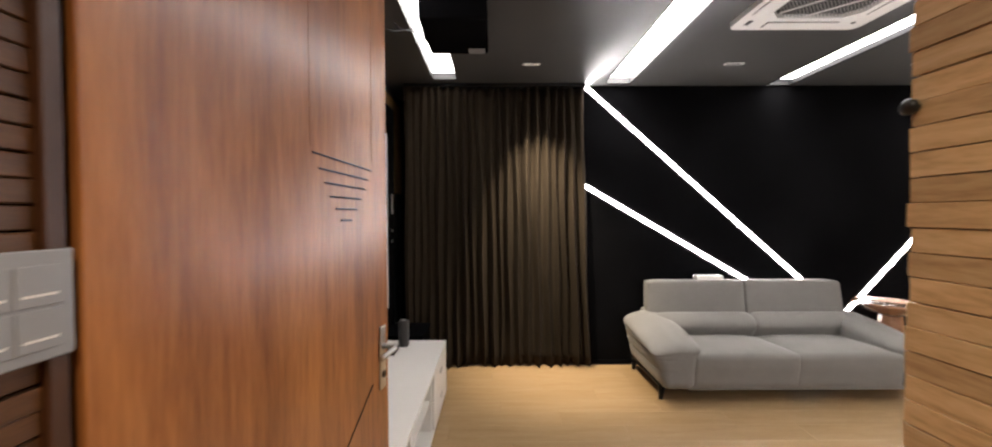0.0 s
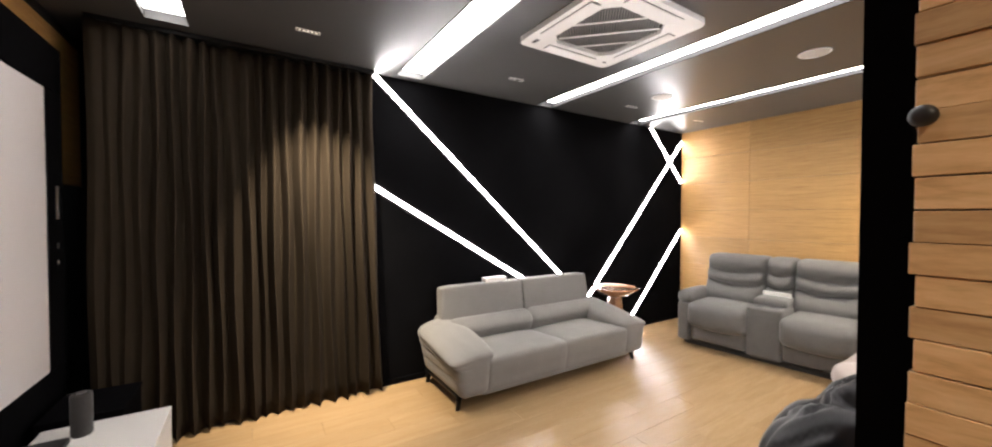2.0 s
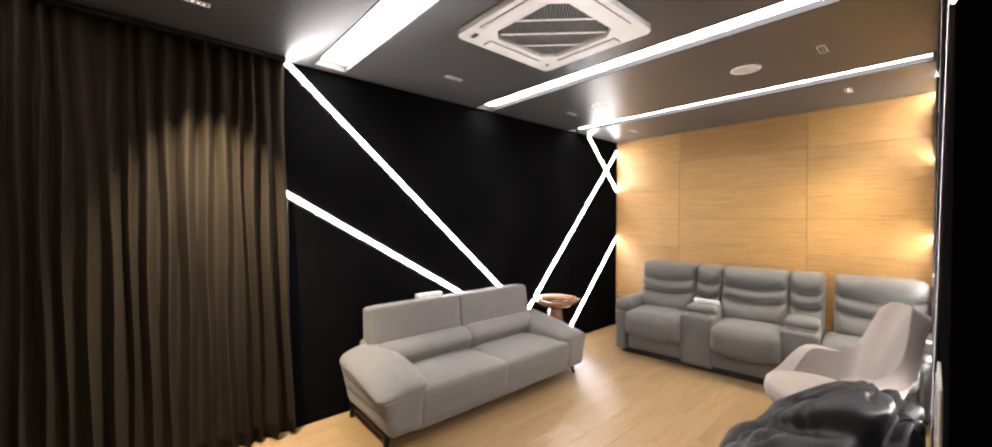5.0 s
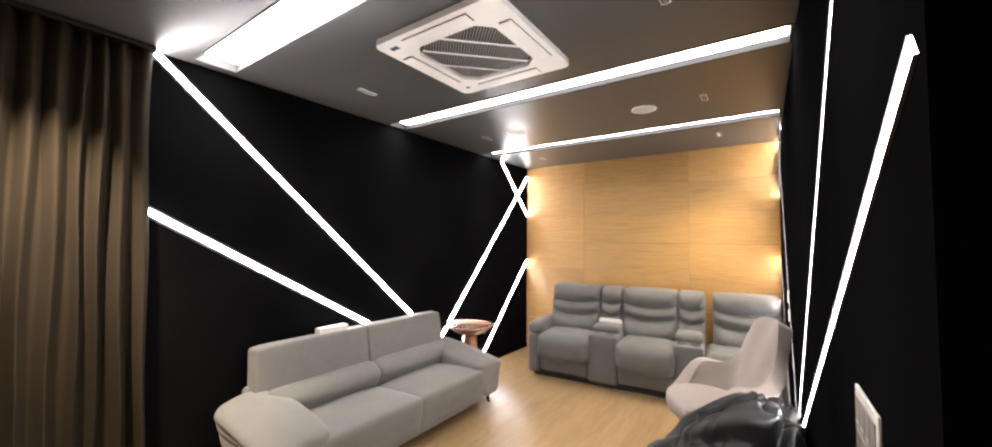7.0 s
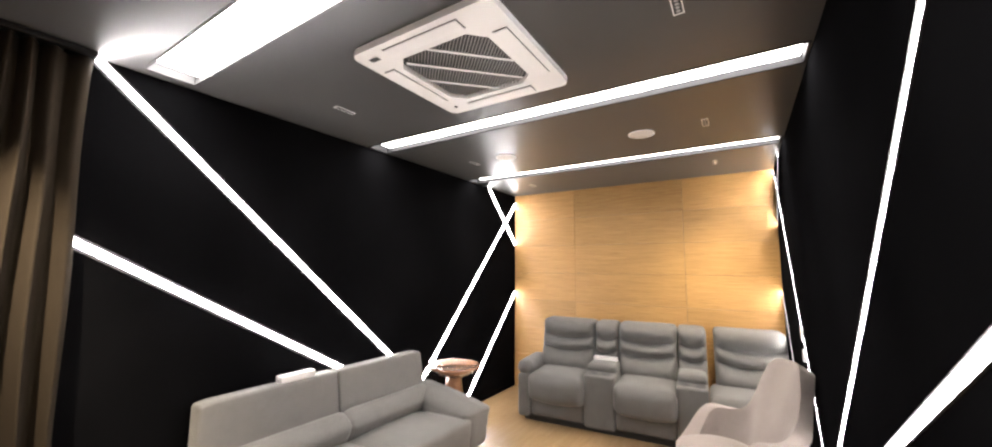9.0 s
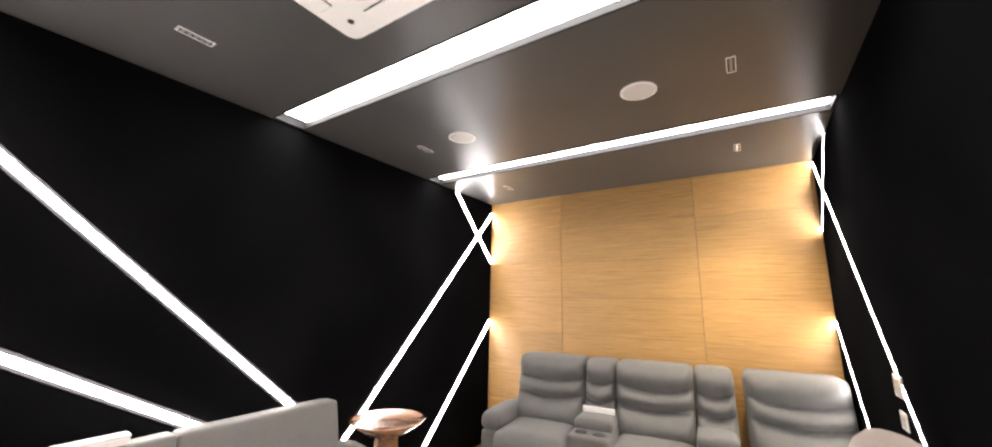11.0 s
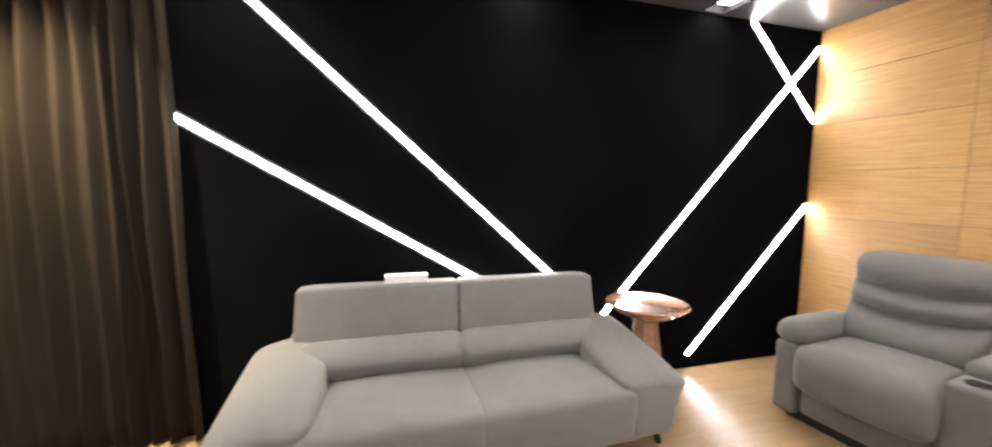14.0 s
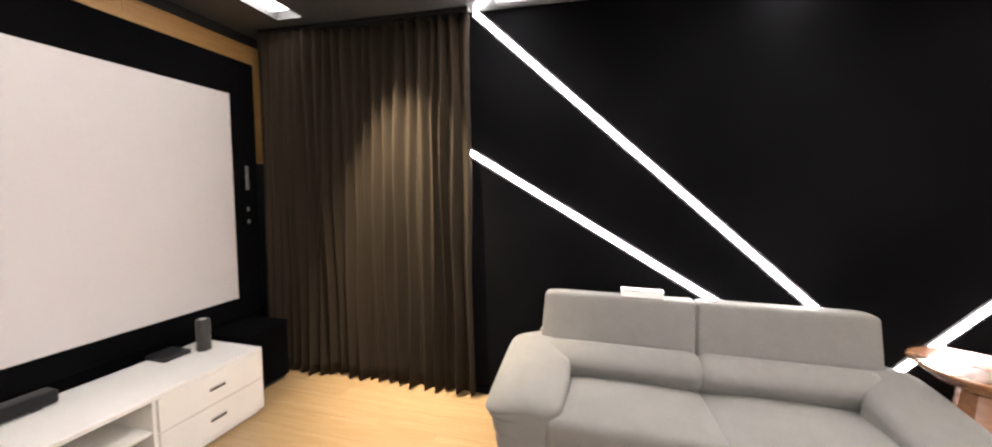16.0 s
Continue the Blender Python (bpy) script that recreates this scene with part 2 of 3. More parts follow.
wall_east = solid("wall_east", box((W + 0.014, 1.0, -0.1), (W + 0.2, D1, H + 0.32)), DARK_PLASTIC, "dark backing of the oak-panelled wall")
JL, JR = 0.46, 1.575
bm = bmesh.new()
add_box(bm, (1.855, 1.19, -0.1), (W + 0.014, D0, H + 0.32))
add_box(bm, (-0.02, 1.19, -0.1), (JL, D0, H + 0.32))
add_box(bm, (JL, 1.19, 2.3), (1.855, D0, H + 0.32))
solid("wall_south", bm, BLACK_WALL, "matt black painted wall with a doorway")
passage_right = solid("wall_passage_east", box((JR, -0.8, -0.1), (2.0, 1.188, H)), BLACK_WALL, "black wall end behind cedar slats")
passage_left = solid("wall_passage_west", box((-0.02, -0.8, -0.1), (JL - 0.01, 1.188, H)), BLACK_WALL, "dark wall end behind cedar slats")
solid("wall_passage_end", box((-0.2, -0.95, -0.1), (2.0, -0.8, H)), paint("passage_paint", (0.55, 0.5, 0.43), 0.6), "plain cream wall that closes the passage")
solid("ceiling_passage", box((JL - 0.01, -0.8, 2.5), (JR, 1.188, 2.62)), WHITE_PAINT, "plain white passage ceiling")
solid("subfloor", box((-0.2, -0.95, -0.12), (W + 0.2, R1 + 0.15, -0.012)), DARK_PLASTIC, "dark bed under the floor planks")

SLOTS = [(0.45, 0.69, 1.42, 4.30), (2.08, 2.33, 1.42, 4.42), (3.675, 3.905, 1.306, 4.48), (5.215, 5.425, 1.306, 4.485)]
bm = bmesh.new()
x0 = -0.02
for a, b, c, d in SLOTS:
    add_box(bm, (x0, D0, H), (a, D1, H + 0.2))
    add_box(bm, (a, D0, H), (b, c, H + 0.2))
    add_box(bm, (a, d, H), (b, D1, H + 0.2))
    x0 = b
add_box(bm, (x0, D0, H), (W + 0.014, D1, H + 0.2))
solid("ceiling", bm, CEILING, "charcoal satin ceiling with long light slots")
solid("ceiling_upper", box((-0.2, 1.0, H + 0.201), (W + 0.2, R1 + 0.15, H + 0.3)), DARK_PLASTIC, "closing slab over the ceiling")
bm = bmesh.new()
add_box(bm, (1.9, D1 - 0.012, 0.0), (W, D1, 0.05))
solid("baseboard", bm, BLACK_WALL, "low black skirting along the black wall")


# ---- lights ----
def cove(a, b, c, d, strip, side):
    t = thing("cove_light", "long recessed white cove light set in charcoal ceiling", "ceiling light", ((a + b) / 2, (c + d) / 2, H), 0, "ceiling cove lights")
    w, l, top = (b - a) / 2 - 0.001, (d - c) / 2 - 0.001, 0.062
    for lo, hi in (((-w, -l, -0.003), (-w + 0.012, l, top)), ((w - 0.012, -l, -0.003), (w, l, top)),
                   ((-w + 0.012, -l, -0.003), (w - 0.012, -l + 0.012, top)), ((-w + 0.012, l - 0.012, -0.003), (w - 0.012, l, top))):
        part("side_wall", box(lo, hi), side, t)
    part("housing", box((-w, -l, top), (w, l, top + 0.012)), COVE_GREY, t)
    part("diffuser", box((-w + 0.014, -l + 0.02, top - 0.025), (w - 0.014, l - 0.06, top - 0.001)), strip, t, "glowing white diffuser")


for s in SLOTS:
    cove(*s, LED_COVE if s[0] > 1 else LED_COVE_WEST, COVE_SIDE if s[0] > 3 else COVE_GREY)

LINES = [((1.918, 2.74), (4.25, 0.667)), ((1.857, 1.806), (3.95, 0.582)), ((6.44, 2.615), (4.1, 0.07)),
         ((5.718, 2.74), (6.44, 2.02)), ((6.44, 1.315), (5.28, 0.105))]


def led_line(p, q, y, facing, half, proud, lip, edge_width):
    """A slanting strip: the diffuser between two added edge strips, proud of the wall or sunk between them."""
    a, b = Vector((p[0], 0, p[1])), Vector((q[0], 0, q[1]))
    length = (b - a).length
    ob = thing("led_line", "slanting white LED light line set on the black wall", "wall light", (0, 0, 0), 0, "LED lines on the black walls")
    ob.matrix_basis = Matrix.Translation(((a + b) / 2) + Vector((0, y, 0))) @ Matrix.Rotation(-math.atan2(b.z - a.z, b.x - a.x), 4, "Y")
    s = -facing
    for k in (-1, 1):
        z0, z1 = sorted((k * (half + 0.0003), k * (half + edge_width)))
        part("added_strip", box((-length / 2, min(-s * 0.01, s * lip), z0), (length / 2, max(-s * 0.01, s * lip), z1)), ADDED_EDGE, ob, "added grey edge strip")
    part("diffuser", box((-length / 2, min(-s * 0.01, s * proud), -half), (length / 2, max(-s * 0.01, s * proud), half), 0.001, 2), LED_STRIP, ob, "glowing white diffuser")


# proud diffuser and wide added edges put a soft halo round each line
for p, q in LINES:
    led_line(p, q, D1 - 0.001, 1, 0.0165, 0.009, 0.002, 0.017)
SOUTH_LINES = [((1.98, 2.74), (4.2, 0.575)), ((1.893, 1.86), (4.02, 0.545)), ((6.44, 2.73), (4.1, 0.19)),
               ((5.83, 2.74), (6.44, 2.14)), ((6.44, 1.44), (5.28, 0.23))]
# narrow added lips hide part of the strip, as a groove would
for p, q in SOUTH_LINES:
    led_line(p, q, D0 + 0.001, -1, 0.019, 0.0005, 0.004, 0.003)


def downlight(x, y, z=H, lit=False, watts=0.0, cone=66.0, blend=1.0, aim=(0, 0)):
    t = thing("linear_downlight", ("lit" if lit else "unlit") + " small linear downlight with five lenses in ceiling", "downlight", (x, y, z), 0, "linear downlights")
    bm = bmesh.new()
    add_box(bm, (-0.075, -0.022, -0.004), (0.075, -0.017, 0.0))
    add_box(bm, (-0.075, 0.017, -0.004), (0.075, 0.022, 0.0))
    add_box(bm, (-0.075, -0.017, -0.004), (-0.068, 0.017, 0.0))
    add_box(bm, (0.068, -0.017, -0.004), (0.075, 0.017, 0.0))
    part("trim", bm, WHITE_PLASTIC, t)
    part("baffle", box((-0.068, -0.017, -0.0025), (0.068, 0.017, 0.0)), DARK_PLASTIC, t)
    lens = lathe([(0.009, -0.0035), (0.0085, -0.001)], 12)
    me = as_mesh("lens", lens, LENS if lit else LENS_OFF)
    for i in range(5):
        ob = new("lens", me)
        ob.parent = t
        ob.location.x = -0.05 + 0.025 * i
    if not lit:
        return
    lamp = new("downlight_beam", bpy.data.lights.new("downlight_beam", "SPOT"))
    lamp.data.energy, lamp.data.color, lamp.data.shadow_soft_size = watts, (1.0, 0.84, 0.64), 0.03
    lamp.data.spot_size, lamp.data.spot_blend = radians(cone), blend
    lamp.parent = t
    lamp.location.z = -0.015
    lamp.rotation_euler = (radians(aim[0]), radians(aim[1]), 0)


for x, y in ((3.04, 3.95), (4.63, 3.96), (5.9, 3.93), (3.06, 1.82), (4.58, 1.82)):
    downlight(x, y)
downlight(1.34, 3.95, H, True, CURTAIN_WATTS, 64, 1.0, (15, -8))
downlight(5.83, 1.82, H, True, PANEL_WATTS, 104)
# unseen downlight, added to brighten the passage slats and the door
downlight(0.95, 0.35, 2.5, True, PASSAGE_FILL_WATTS, 130)


def ceiling_speaker(x, y):
    t = thing("ceiling_speaker", "round off-white ceiling speaker with perforated grille", "speaker", (x, y, H), 0, "ceiling speakers")
    part("rim", lathe([(0.098, -0.006), (0.102, -0.004), (0.102, 0.0), (0.09, 0.0), (0.09, -0.006)], 40, True), WHITE_PLASTIC, t)
    part("grille", lathe([(0.089, -0.004), (0.089, 0.0)], 40), paint("speaker_grille", (0.6, 0.58, 0.54), 0.6, 0.1, 400, 0.0002), t)


ceiling_speaker(4.60, 2.28)
ceiling_speaker(4.60, 3.56)


# ---- air conditioner ----
def cassette():
    t = thing("ceiling_air_conditioner", "square white ceiling cassette air conditioner with grey grille", "air conditioner", (3.005, 2.86, H))
    bm = bmesh.new()
    h, g = 0.425, 0.275
    add_box(bm, (-h, -h, -0.035), (h, -g, 0))
    add_box(bm, (-h, g, -0.035), (h, h, 0))
    add_box(bm, (-h, -g, -0.035), (-g, g, 0))
    add_box(bm, (g, -g, -0.035), (h, g, 0))
    for sx in (-1, 1):
        for sy in (-1, 1):
            k = 0.075
            a = [(sx * g, sy * g), (sx * (g - k), sy * g), (sx * g, sy * (g - k))]
            lo = [bm.verts.new((x, y, -0.035)) for x, y in a]
            up = [bm.verts.new((x, y, 0)) for x, y in a]
            bm.faces.new(lo)
            bm.faces.new(up[::-1])
            for i in range(3):
                j = (i + 1) % 3
                bm.faces.new((lo[i], up[i], up[j], lo[j]))
    bmesh.ops.remove_doubles(bm, verts=bm.verts[:], dist=1e-5)
    bmesh.ops.recalc_face_normals(bm, faces=bm.faces[:])
    corner = [e for e in bm.edges if abs(abs(e.verts[0].co.x) - h) < 1e-4 and abs(abs(e.verts[0].co.y) - h) < 1e-4 and (e.verts[0].co - e.verts[1].co).xy.length < 1e-4]
    bmesh.ops.bevel(bm, geom=corner, offset=0.05, segments=5, affect="EDGES", profile=0.5)
    part("panel", bm, WHITE_PLASTIC, t)
    part("filter", box((-g + 0.002, -g + 0.002, -0.008), (g - 0.002, g - 0.002, -0.001)), GRILLE, t, "dark filter")
    diag = Matrix.Rotation(-math.pi / 4, 4, "Z")
    reach = math.sqrt(2) * g - 0.07
    dark_slat = paint("grille_light", (0.3, 0.29, 0.28), 0.5)
    for i in range(39):
        u = -reach + 0.012 + i * (2 * reach - 0.024) / 38
        v = min(reach, math.sqrt(2) * g - abs(u) - 0.008)
        part("grille_slat", box((u - 0.0022, -v, -0.026), (u + 0.0022, v, -0.014), 0, 1, diag), dark_slat, t)
    for v in (-0.16, 0.0, 0.16):
        u = min(reach, math.sqrt(2) * g - abs(v) - 0.008)
        part("grille_bar", box((-u, v - 0.006, -0.032), (u, v + 0.006, -0.0265), 0, 1, diag), WHITE_PLASTIC, t)
    for k in range(4):
        m = Matrix.Rotation(k * math.pi / 2, 4, "Z")
        # solid dark plate round each louvre paints the gap's shade
        part("louvre_gap_shade", box((-0.229, -0.389, -0.0372), (0.229, -0.315, -0.0355), 0, 1, m), GRILLE, t, "dark plate for the shade in the air gap")
        part("louvre", cushion((-0.225, -0.386, -0.044), (0.225, -0.318, -0.0376), 0.003, (4, 2, 1), None, m), WHITE_PLASTIC, t, "", True)
    part("badge", box((-0.36, 0.30, -0.0365), (-0.33, 0.36, -0.0355)), DARK_PLASTIC, t)
    part("sensor", lathe([(0.012, -0.038), (0.014, -0.0355)], 16), DARK_PLASTIC, t).location = (0.33, 0.33, 0)


cassette()


# ---- curtain ----
def curtain():
    bm = bmesh.new()
    n, rows = 420, 26
    rng = random.Random(7)
    folds = []
    x = 0.0
    while x < 1.735:
        wdt = rng.uniform(0.062, 0.112)
        folds.append((x, wdt, rng.uniform(0.07, 0.115), rng.uniform(-0.3, 0.3)))
        x += wdt
    grid = []
    for j in range(rows + 1):
        v = j / rows
        z = 0.015 + v * (H - 0.05)
        line = []
        for i in range(n + 1):
            s = 1.73 * i / n
            f = next(q for q in folds if s <= q[0] + q[1] + 1e-9)
            ph = (s - f[0]) / f[1]
            amp = f[2] * (0.72 + 0.28 * (1 - v)) * (1 + 0.25 * math.sin(5 * v + 9 * f[3]))
            ease = min(1, max(0, (s - 0.08) / 0.36))
            amp *= 0.3 + 0.7 * ease * ease * (3 - 2 * ease)
            y = -amp * math.sin(math.pi * ph) ** 1.3 - 0.085 * (1 - ease)
            sway = 0.018 * (1 - v) * math.sin(7 * f[0] + 3) + 0.006 * math.sin(11 * v + 20 * f[0])
            xx = 0.165 + s + sway + 0.012 * (1 - v) * math.sin(2 * math.pi * ph) + 0.07 * (1 - v) ** 1.5 * (s / 1.73 - 0.2)
            dz = 0.012 * math.sin(13 * f[0]) * (1 - v) ** 4
            line.append(bm.verts.new((xx, 4.485 + y + 0.012 * noise.noise((s * 4, v * 3, 0)), z + dz)))
        grid.append(line)
    for a, b in zip(grid, grid[1:]):
        for i in range(n):
            bm.faces.new((a[i], a[i + 1], b[i + 1], b[i]))
    t = thing("curtain", "floor-length dark brown curtain hanging in deep folds", "curtain", (0, 0, 0))
    ob = part("drape", bm, CURTAIN_CLOTH, t, "", True)
    mod = ob.modifiers.new("thick", "SOLIDIFY")
    mod.thickness = 0.003
    part("curtain_track", box((0.16, 4.40, H - 0.03), (1.9, 4.44, H - 0.001), 0.003, 1), DARK_METAL, t)


curtain()


# ---- screen wall ----
def screen():
    t = thing("projection_screen", "large pale grey projection screen in a wide black frame", "screen", (0.0, 0, 0))
    y0, y1, z0, z1 = 1.41, 4.235, 0.64, 2.23
    part("screen_cloth", box((0.012, y0, z0), (0.046, y1, z1)), SCREEN, t, "pale grey screen cloth")
    b = 0.215
    for lo, hi in (((0.0, y0 - 0.1, z1), (0.052, y1 + b, 2.5)), ((0.0, y0 - 0.1, z0 - 0.15), (0.052, y1 + b, z0)),
                   ((0.0, y1, z0), (0.052, y1 + b, z1)), ((0.0, y0 - 0.1, z0), (0.052, y0, z1))):
        part("frame", box(lo, hi, 0.003, 1), BLACK_WALL, t, "black felt frame")
    return t


screen()
solid("wainscot_west", box((-0.02, D0, 0.0), (0.03, D1, 0.485)), BLACK_WALL, "black low panel under the screen")
# silver bars stand in for LED reflections on the black frame
t = thing("frame_glints", "silver strips standing for LED glints on the screen frame", "control panel", (0.052, 4.35, 1.23))
part("plate", box((0, -0.014, 0.27), (0.008, 0.014, 0.46), 0.002, 1), STEEL, t)
part("glint_bar", box((0, -0.01, 0.1), (0.006, 0.01, 0.13), 0.002, 1), STEEL, t)
part("glint_bar", box((0, -0.01, 0.0), (0.006, 0.01, 0.03), 0.002, 1), STEEL, t)


def tv_unit():
    t = thing("tv_unit", "low white lacquered television unit with drawers and open shelf", "tv unit", (0.12, 3.88, 0))
    d, l, h = 0.50, 1.68, 0.45
    part("top", box((0, -l, h - 0.025), (d, 0, h), 0.002, 1), WHITE_LACQUER, t)
    part("base", box((0.01, -l + 0.01, 0.0), (d - 0.03, -0.01, 0.03)), WHITE_LACQUER, t)
    part("bottom_panel", box((0, -l, 0.03), (d - 0.002, 0, 0.05)), WHITE_LACQUER, t)
    part("back_panel", box((0, -l + 0.018, 0.05), (0.012, -0.018, h - 0.025)), WHITE_LACQUER, t)
    for y in (0, -0.64, -l + 0.018 + 0.4, -l + 0.018):
        part("side_panel", box((0.0, y - 0.018, 0.05), (d - 0.02 if y else d - 0.002, y, h - 0.025)), WHITE_LACQUER, t)
    part("shelf", box((0.012, -l + 0.4, 0.24), (d - 0.03, -0.658, 0.258), 0.001, 1), WHITE_LACQUER, t)
    for z0, z1 in ((0.052, 0.235), (0.24, 0.422)):
        dr = part("drawer", box((d - 0.02, -0.64, z0), (d, -0.02, z1), 0.002, 1), WHITE_LACQUER, t)
        part("handle", box((d, -0.37, z1 - 0.083), (d + 0.004, -0.27, z1 - 0.075), 0.001, 1), STEEL, dr, "thin metal handle")
        # flat dark plate on the drawer front paints the recess's shade
        part("handle_recess_shade", box((d - 0.0005, -0.37, z1 - 0.1), (d + 0.001, -0.27, z1 - 0.084)), GRILLE, dr)
    part("media_box", box((0.1, -1.1, 0.0505), (0.4, -0.72, 0.11), 0.004, 1), DARK_PLASTIC, t, "black media player on the bottom")


tv_unit()
t = thing("wireless_speaker", "small dark grey cylinder speaker standing on the white unit", "speaker", (0.30, 3.74, 0.45))
part("body", lathe([(0.036, 0), (0.04, 0.006), (0.04, 0.195), (0.036, 0.205), (0.02, 0.207)], 32), fabric("speaker_cloth", (0.045, 0.042, 0.04)), t, "", True)
part("button_ring", lathe([(0.018, 0.2072), (0.018, 0.209), (0.014, 0.209)], 24), STEEL, t)
t = thing("set_top_box", "flat black set-top box lying on the white unit", "set-top box", (0.20, 3.58, 0.45))
part("case", box((-0.08, -0.07, 0.004), (0.08, 0.09, 0.032), 0.005, 2), DARK_PLASTIC, t)
part("foot", box((-0.06, -0.05, 0), (0.06, 0.07, 0.004)), DARK_PLASTIC, t)


t = thing("soundbar", "black cloth-covered soundbar lying on the white unit", "soundbar", (0.2, 2.68, 0.45))
part("case", cushion((-0.045, -0.38, 0.006), (0.045, 0.38, 0.075), 0.015, (2, 6, 2)), fabric("soundbar_cloth", (0.012, 0.012, 0.012)), t, "", True)
for k in (-0.3, 0.3):
    part("foot", box((-0.03, k - 0.02, 0), (0.03, k + 0.02, 0.008)), DARK_PLASTIC, t)


t = thing("low_cabinet", "low black cabinet standing between the white unit and curtain", "cabinet", (0.08, 3.93, 0))
part("body", box((0, 0, 0.03), (0.33, 0.4, 0.45), 0.004, 2), BLACK_WALL, t)
part("top", box((-0.003, -0.003, 0.4502), (0.336, 0.403, 0.47), 0.003, 2), BLACK_WALL, t)
part("plinth", box((0.02, 0.02, 0.0), (0.31, 0.38, 0.0298)), DARK_PLASTIC, t)


# ---- projector ----
def projector():
    t = thing("projector", "black projector hung from the ceiling on a bracket", "projector", (0.81, 2.93, 2.5))
    part("body", cushion((-0.18, -0.22, 0), (0.18, 0.22, 0.125), 0.018, (3, 3, 2)), BLACK_WALL, t, "", True)
    part("lens", lathe([(0.045, 0), (0.05, 0.01), (0.05, 0.05), (0.035, 0.055), (0.032, 0.03)], 32), DARK_METAL, t).matrix_basis = pose(-0.14, 0.05, 0.06, 0, -90, 0)
    part("pole", lathe([(0.02, 0.12), (0.02, 0.244)], 20), DARK_METAL, t)
    part("ceiling_plate", box((-0.09, -0.09, 0.243), (0.09, 0.09, 0.25), 0.003, 1), DARK_METAL, t)
    part("vent", box((0.1805, -0.12, 0.03), (0.183, 0.16, 0.09)), GRILLE, t)
    # pale grey patch stands in for light on the projector's side face
    part("label", box((0.06, 0.13, -0.0015), (0.16, 0.2, 0)), paint("lit_face_grey", (0.3, 0.3, 0.3), 0.5), t)
    for pts in ([(-0.16, 0.0, 0.05), (-0.2, 0.004, 0.046), (-0.25, 0.008, 0.046), (-0.3, 0.0, 0.052), (-0.35, -0.014, 0.036), (-0.39, -0.02, 0.042), (-0.41, -0.018, 0.056)],
                [(-0.16, 0.03, 0.06), (-0.21, 0.046, 0.078), (-0.26, 0.048, 0.08), (-0.31, 0.03, 0.064), (-0.34, 0.005, 0.07), (-0.355, -0.01, 0.09)]):
        part("cable", tube(pts, 0.0035, 6), DARK_PLASTIC, t, "loose black cable", True)


projector()


# ---- sofa ----
def sofa():
    t = thing("sofa", "light grey fabric sofa with raised headrests and padded arms", "sofa", (3.38, 4.06, 0))
    part("base", cushion((-0.86, -0.4, 0.112), (0.86, 0.36, 0.2), 0.02, (6, 4, 2)), SOFA_CLOTH, t, "", True)
    for sx in (-1, 1):
        def seat(u, q):
            # level top that swells to the middle, lip rolled over the front
            q.z += 0.045 * max(0, u.z) * (1 - u.x ** 4) * (1 - abs(u.y) ** 3) - 0.02 * max(0, u.z) * u.y
            q.y += 0.03 * max(0, -u.y) * max(0, -u.z) - 0.012 * max(0, -u.y) * max(0, u.z) ** 2 * (1 - u.x ** 6)
            q.y += 0.012 * max(0, -u.y) * math.exp(-((u.z + 0.12) / 0.06) ** 2)
            q.z += 0.004 * max(0, u.z) * noise.noise((q.x * 5 + sx * 3, q.y * 6, 0.3))
            return q
        lo, hi = sorted((-0.02 * sx, sx * 0.82))
        part("seat_cushion", cushion((lo, -0.43, 0.125), (hi, 0.2, 0.383), 0.035, (10, 10, 5), seat), SOFA_CLOTH, t, "", True)

        def lean(u, q):
            # fat roll: undercut at the seat, fullest near its top
            v = u.z * 0.5 + 0.5
            f = max(0, -u.y)
            end = 1 - (sx * u.x > 0) * u.x ** 10 - 0.25 * (sx * u.x < 0) * u.x ** 12
            q.y += f * (0.075 * (1 - v) ** 1.5 - 0.055 * math.sin(math.pi * v ** 1.6) * end)
            q.y += 0.035 * v
            q.z += 0.016 * max(0, u.z) * end * (1 - u.y ** 2)
            back = min(1, max(0, (u.y + 0.25) / 0.65))
            q.z -= 0.07 * max(0, u.z) * back * back * (3 - 2 * back)
            return q
        lo, hi = sorted((-0.03 * sx, sx * 0.91))
        part("lumbar_cushion", cushion((lo, 0.06, 0.325), (hi, 0.28, 0.572), 0.085, (10, 4, 9), lean), SOFA_CLOTH, t, "", True)

        def tilt(u, q):
            q.y += 0.05 * (u.z * 0.5 + 0.5)
            q.x -= 0.016 * sx * (u.z * 0.5 + 0.5) * max(0, sx * u.x) ** 3
            corner = max(0, (sx * u.x - 0.78) / 0.22)
            q.z -= 0.012 * corner ** 2 * max(0, u.z)
            return q
        part("headrest", cushion((min(0, sx * 0.93) + 0.003, 0.212, 0.53), (max(0, sx * 0.93) - 0.003, 0.33, 0.86), 0.02, (14, 3, 8), tilt), SOFA_CLOTH, t, "", True)

        def arm(u, q):
            # wide pad, low and flared to the outside, falling to the front
            o = u.x * sx
            q.z += max(0, u.z) * (-0.045 * max(0, o) - 0.125 * (0.5 - 0.5 * u.y) ** 1.4) + 0.012 * (1 - u.x ** 2) * max(0, u.z)
            pleat = sum(math.exp(-((u.z - c) / 0.045) ** 2) for c in (-0.35, 0.12, 0.52))
            q.x -= sx * 0.014 * pleat * max(0, o) ** 3
            q.y += 0.01 * pleat * max(0, -u.y) ** 3 * max(0, o)
            nose = min(1, max(0, (0.5 - u.y) / 0.3))
            nose = nose * nose * (3 - 2 * nose) * (1 - 0.45 * max(0, -u.y) ** 2) * min(1, max(0, (u.z + 0.5) / 0.6))
            q.x -= sx * 0.07 * nose * max(0, -o)
            q.x += sx * (0.05 * max(0, u.z) * max(0, o) - 0.05 * max(0, -u.z) * max(0, o))
            return q
